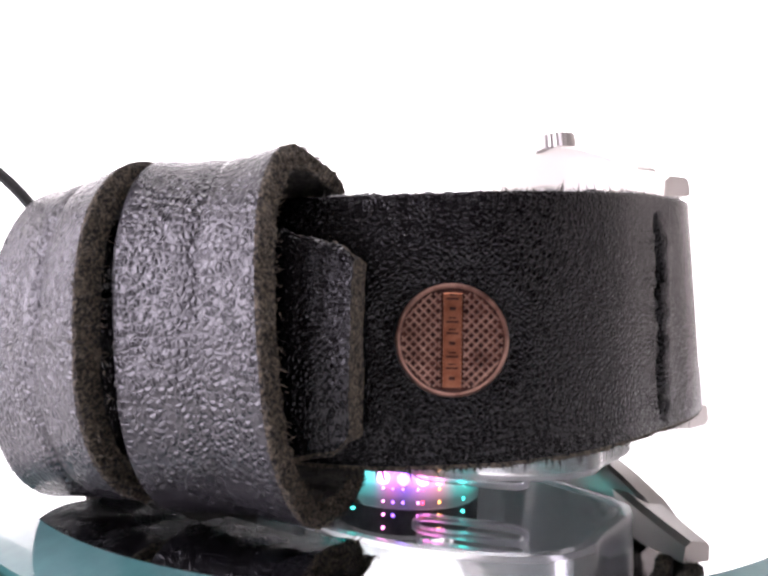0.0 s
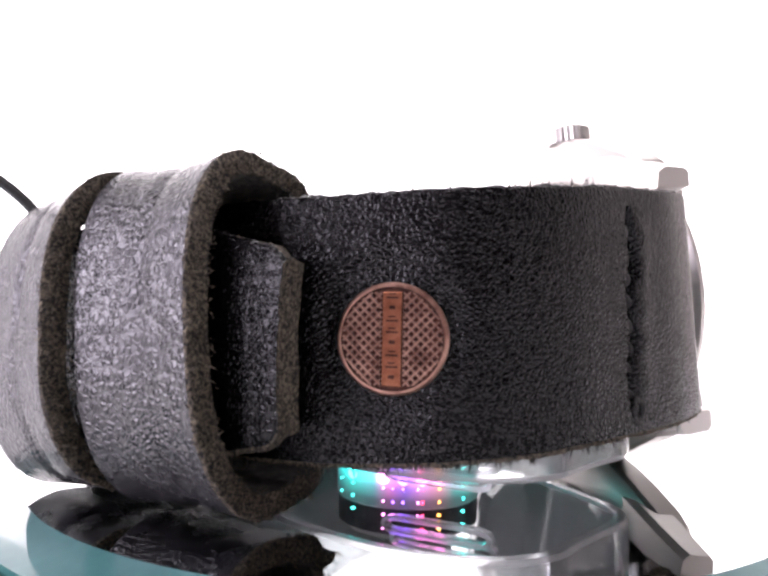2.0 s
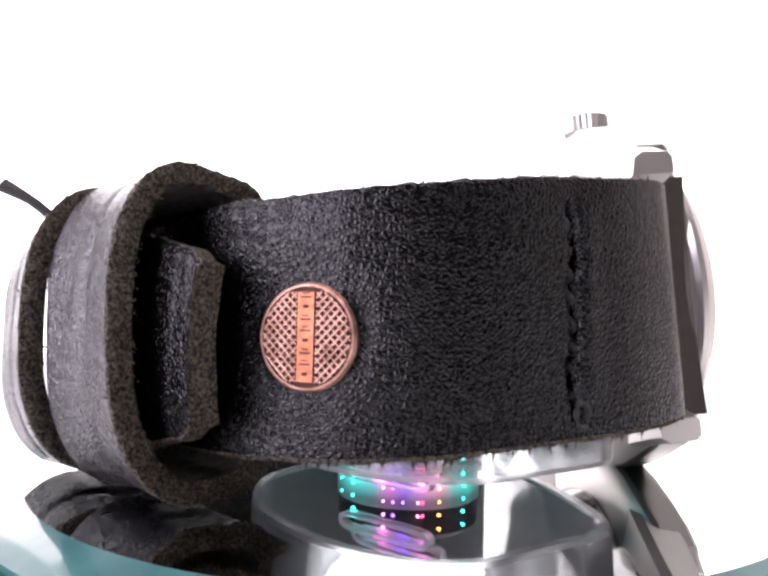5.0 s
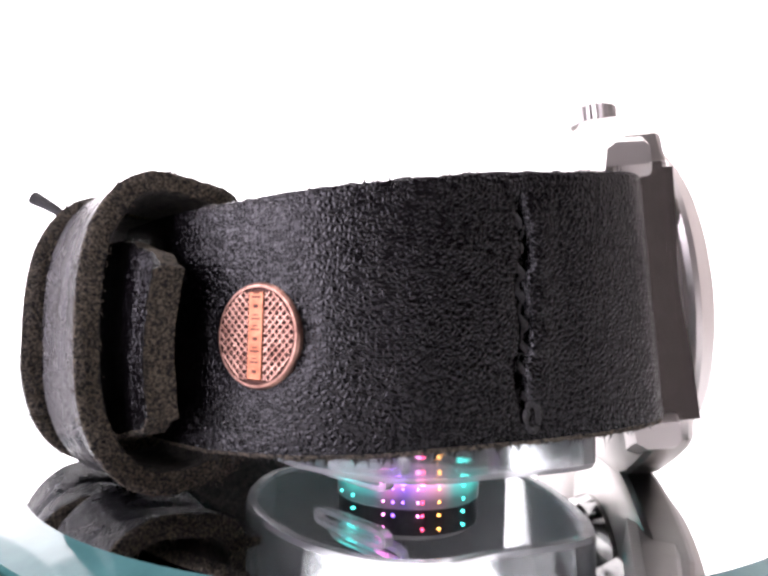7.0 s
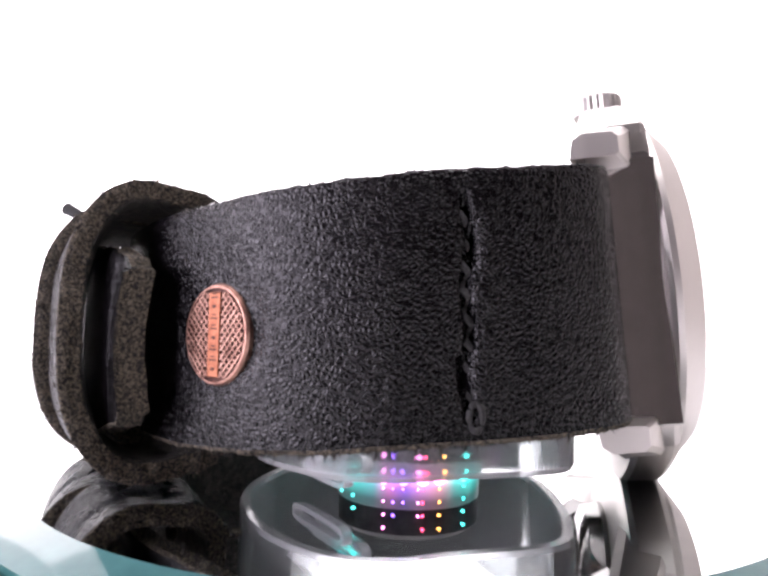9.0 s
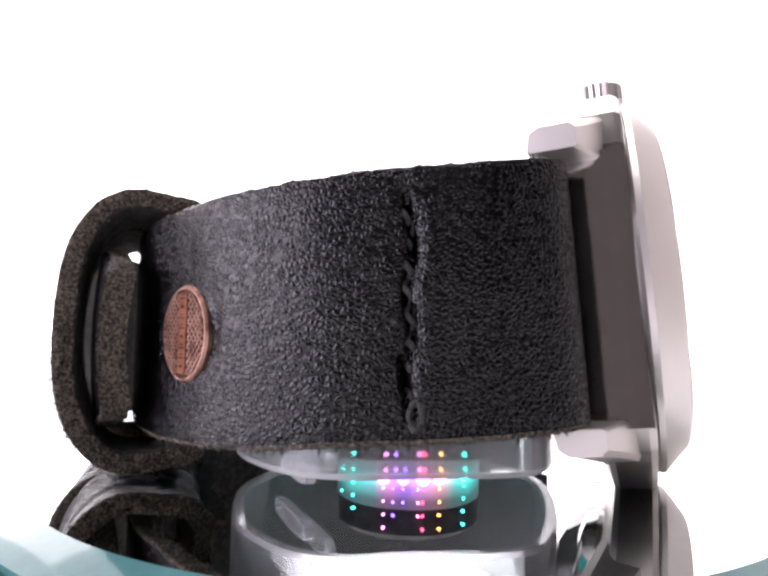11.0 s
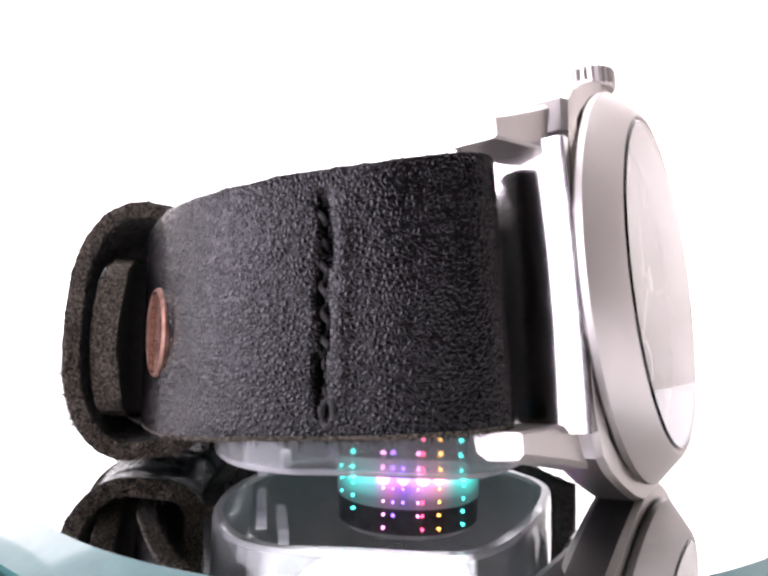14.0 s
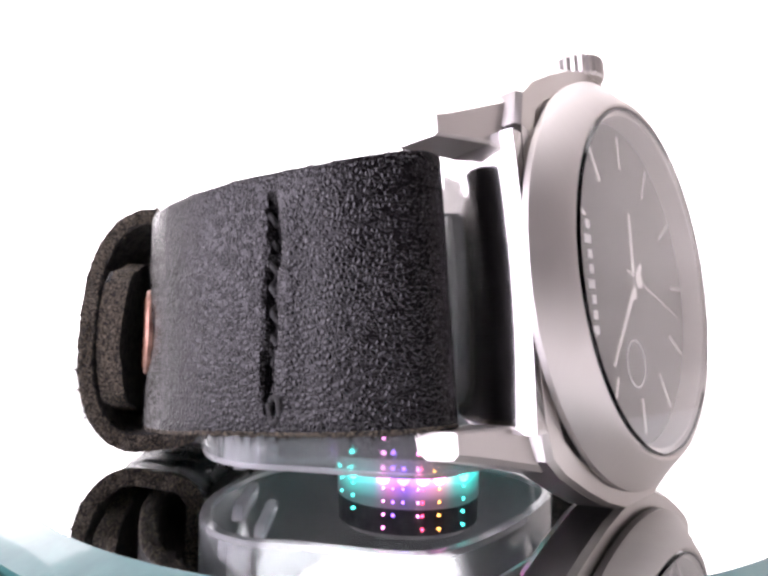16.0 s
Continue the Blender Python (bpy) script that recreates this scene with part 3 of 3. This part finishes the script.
part("crystal", lathe([(0.0, 0.42), (1.73, 0.42), (1.75, 0.515), (1.73, 0.54), (0.0, 0.55)], CC, NX, UZ, 96), CRYSTAL, case, "flat watch crystal").visible_shadow = False
CD = CC - NX * 0.15      # the dial lies deep under the crystal
dial = part("dial", lathe([(0.0, 0.30), (1.68, 0.30), (1.68, 0.33), (0.0, 0.33)], CD, NX, UZ, 96), DIAL, case, "dark slate grey dial")
E12, E3 = -LY, UZ      # twelve o'clock lies towards the front, three is up


def on_dial(name, hour, r0, r1, w0, w1, h0, h1, mat, turn=0.0, label=""):
    a = radians(hour * 30 + turn)
    rad = E12 * math.cos(a) + E3 * math.sin(a)
    sd = NX.cross(rad)
    return part(name, prism([(r0, -w0 / 2), (r1, -w1 / 2), (r1, w1 / 2), (r0, w0 / 2)], CD, rad, sd, NX, h0, h1), mat, dial, label)


for h in range(12):
    if h == 0:
        continue
    on_dial("hour_index", h, 1.12 if h % 3 else 1.2, 1.56, 0.05, 0.05, 0.32, 0.36, INDEX)
on_dial("hour_hand", 3.1, -0.2, 0.72, 0.09, 0.05, 0.375, 0.39, INDEX)
on_dial("minute_hand", 10.4, -0.25, 1.15, 0.08, 0.035, 0.40, 0.415, INDEX)
on_dial("second_hand", 6.6, -0.3, 1.25, 0.02, 0.012, 0.425, 0.432, INDEX)
part("hand_boss", lathe([(0.0, 0.33), (0.09, 0.33), (0.09, 0.44), (0.0, 0.45)], CD, NX, UZ, 20), INDEX, dial)
part("small_dial", lathe([(0.23, 0.325), (0.245, 0.325), (0.245, 0.336), (0.23, 0.336), (0.23, 0.325)], CD - UZ * 0.85, NX, UZ, 40, None, False), PRINT, dial)
for k in range(8):
    u0 = -0.56 + 0.145 * k
    part("name_bar", prism([(0.84, u0), (0.92 if k % 3 else 0.97, u0), (0.92 if k % 3 else 0.97, u0 + 0.085), (0.84, u0 + 0.085)], CD, E12, E3, NX, 0.325, 0.336), PRINT, dial)

# lugs: four tapered horns, curved back towards the strap
for sy in (-1, 1):
    for su in (-1, 1):
        rings = []
        for k in range(13):
            u = k / 12
            l = sy * (1.1 + (2.54 - 1.1) * u)
            top = 0.16 - 0.40 * u ** 1.3
            bot = -0.36 - 0.31 * u
            hi = 1.43 + (0.52 if su > 0 else 0.34) * (1 - u) ** 1.1
            lo = 1.20
            sec = [(bot, lo), (bot + 0.03, hi - 0.06), (bot + 0.12, hi), (top - 0.05, hi - 0.01), (top, hi - 0.06), (top, lo + 0.02), (top - 0.03, lo)]
            rings.append([C(n, l, su * w - 0.09) for n, w in sec])
        part("lug", sweep(rings)[:2] + (None,), STEEL, case, "brushed steel lug")
    part("spring_bar", tube([C(-0.58, sy * 2.27, -1.05), C(-0.58, sy * 2.27, 0.95)], 0.07, 12), POLISHED, case)
    # hollow polished flank between the two lugs
    rings = []
    for k in range(17):
        u = -1.27 + 2.54 * k / 16
        l1 = 2.02 - 0.07 * (1 - (u / 1.27) ** 2)
        low = -0.92 + 0.5 * max(0.0, (abs(u) - 0.9) / 0.37)
        rings.append([C(max(n, low), sy * l, u - 0.09) for n, l in ((0.155, 1.2), (0.155, l1), (0.0, l1 + 0.01), (-0.3, l1 - 0.03), (-0.65, l1 - 0.07), (-0.86, l1 - 0.18), (-0.92, l1 - 0.34), (-0.92, 1.2))])
    part("end_piece", sweep(rings)[:2] + (None,), POLISHED, case, "polished hollow flank between the lugs")

# crown with flutes
part("crown_stem", lathe([(0.0, 1.95), (0.2, 1.95), (0.2, 2.35), (0.0, 2.35)], CC - NX * 0.04 - LY * 0.13, UZ, NX, 24), POLISHED, case)
K = 96
prof = [(0.0, 2.22), (0.285, 2.22), (0.305, 2.25), (0.305, 2.43), (0.285, 2.465), (0.21, 2.48), (0.0, 2.485)]
verts, faces = [], []
for i in range(K):
    a = 2 * math.pi * i / K
    g = 0.018 * (0.5 + 0.5 * math.cos(a * 24))
    for j, (r, h) in enumerate(prof):
        rr = r - (g if j in (1, 2, 3, 4) else 0)
        verts.append(CC - NX * 0.04 - LY * 0.13 + (NX * math.cos(a) + LY * math.sin(a)) * rr + UZ * h)
for i in range(K):
    for j in range(len(prof) - 1):
        i2, k = (i + 1) % K, len(prof)
        faces.append((i * k + j, i * k + j + 1, i2 * k + j + 1, i2 * k + j))
part("crown", (verts, faces, None), STEEL, case, "fluted steel crown")

# ---- the clear cuff inside the strap ----
CUFF = [(1.3, -2.42), (0.6, -2.70), (0.1, -2.93), (-0.5, -2.88), (-1.15, -2.42), (-1.62, -1.75), (-1.95, -0.9), (-1.98, 0.0), (-1.75, 0.8), (-1.1, 1.4), (-0.2, 1.6), (0.9, 1.5), (1.6, 0.9), (1.85, -0.1), (1.88, -1.3), (1.72, -2.1), (1.3, -2.42)]
cp = spline([(x, y, 0) for x, y in CUFF], 141)[:-1]
ct = frames_of(cp, True)
rings = []
for p, t in zip(cp, ct):
    n = Vector((t.y, -t.x, 0))
    n = n if n.dot(p) > 0 else -n
    sec = [(0, -1.44), (0, 0.9), (-0.02, 0.93), (-0.12, 0.93), (-0.14, 0.9), (-0.14, -1.44), (-0.12, -1.49), (-0.02, -1.49)]
    rings.append([Vector((p.x, p.y, z)) + n * a for a, z in sec])
part("cuff", sweep(rings, True, [0, 0, 0, 0, 0, 1, 1, 1]), [ACRYLIC, CUFF_RIM], watch, "clear acrylic display cuff inside the strap")

clip = []
for z_mid, lean in ((-1.56, 0.0), (-1.36, 0.16)):
    loop = []
    for k in range(48):
        a = 2 * math.pi * k / 48
        u = 0.5 + 0.5 * math.copysign(abs(math.cos(a)) ** 0.35, math.cos(a))
        w = math.copysign(abs(math.sin(a)) ** 0.6, math.sin(a)) * 0.07
        loop.append(Vector((-1.05 + 0.68 * u + lean, -1.72 - 0.86 * u + lean, z_mid + w)))
    ct2 = frames_of(loop, True)
    side = Vector((0.78, 0.62, 0))
    clip.append(sweep([[p + side * dx + t.cross(side).normalized() * dz for dx, dz in ((-0.05, -0.025), (0.05, -0.025), (0.05, 0.025), (-0.05, 0.025))] for p, t in zip(loop, ct2)], True)[:2] + (None,))
part("clip_slot", merged(clip), CUFF_RIM, watch, "slotted clear clip on the cuff's lower rim")


def motions():
    """The table turns evenly and carries the watch round with it."""
    rows = [(t, pose(0, 0, 0, 0, 0, -TURN * (t - 8))) for t in range(0, 17, 2)]
    walk(watch, rows)
    walk(turntable, rows)


motions()
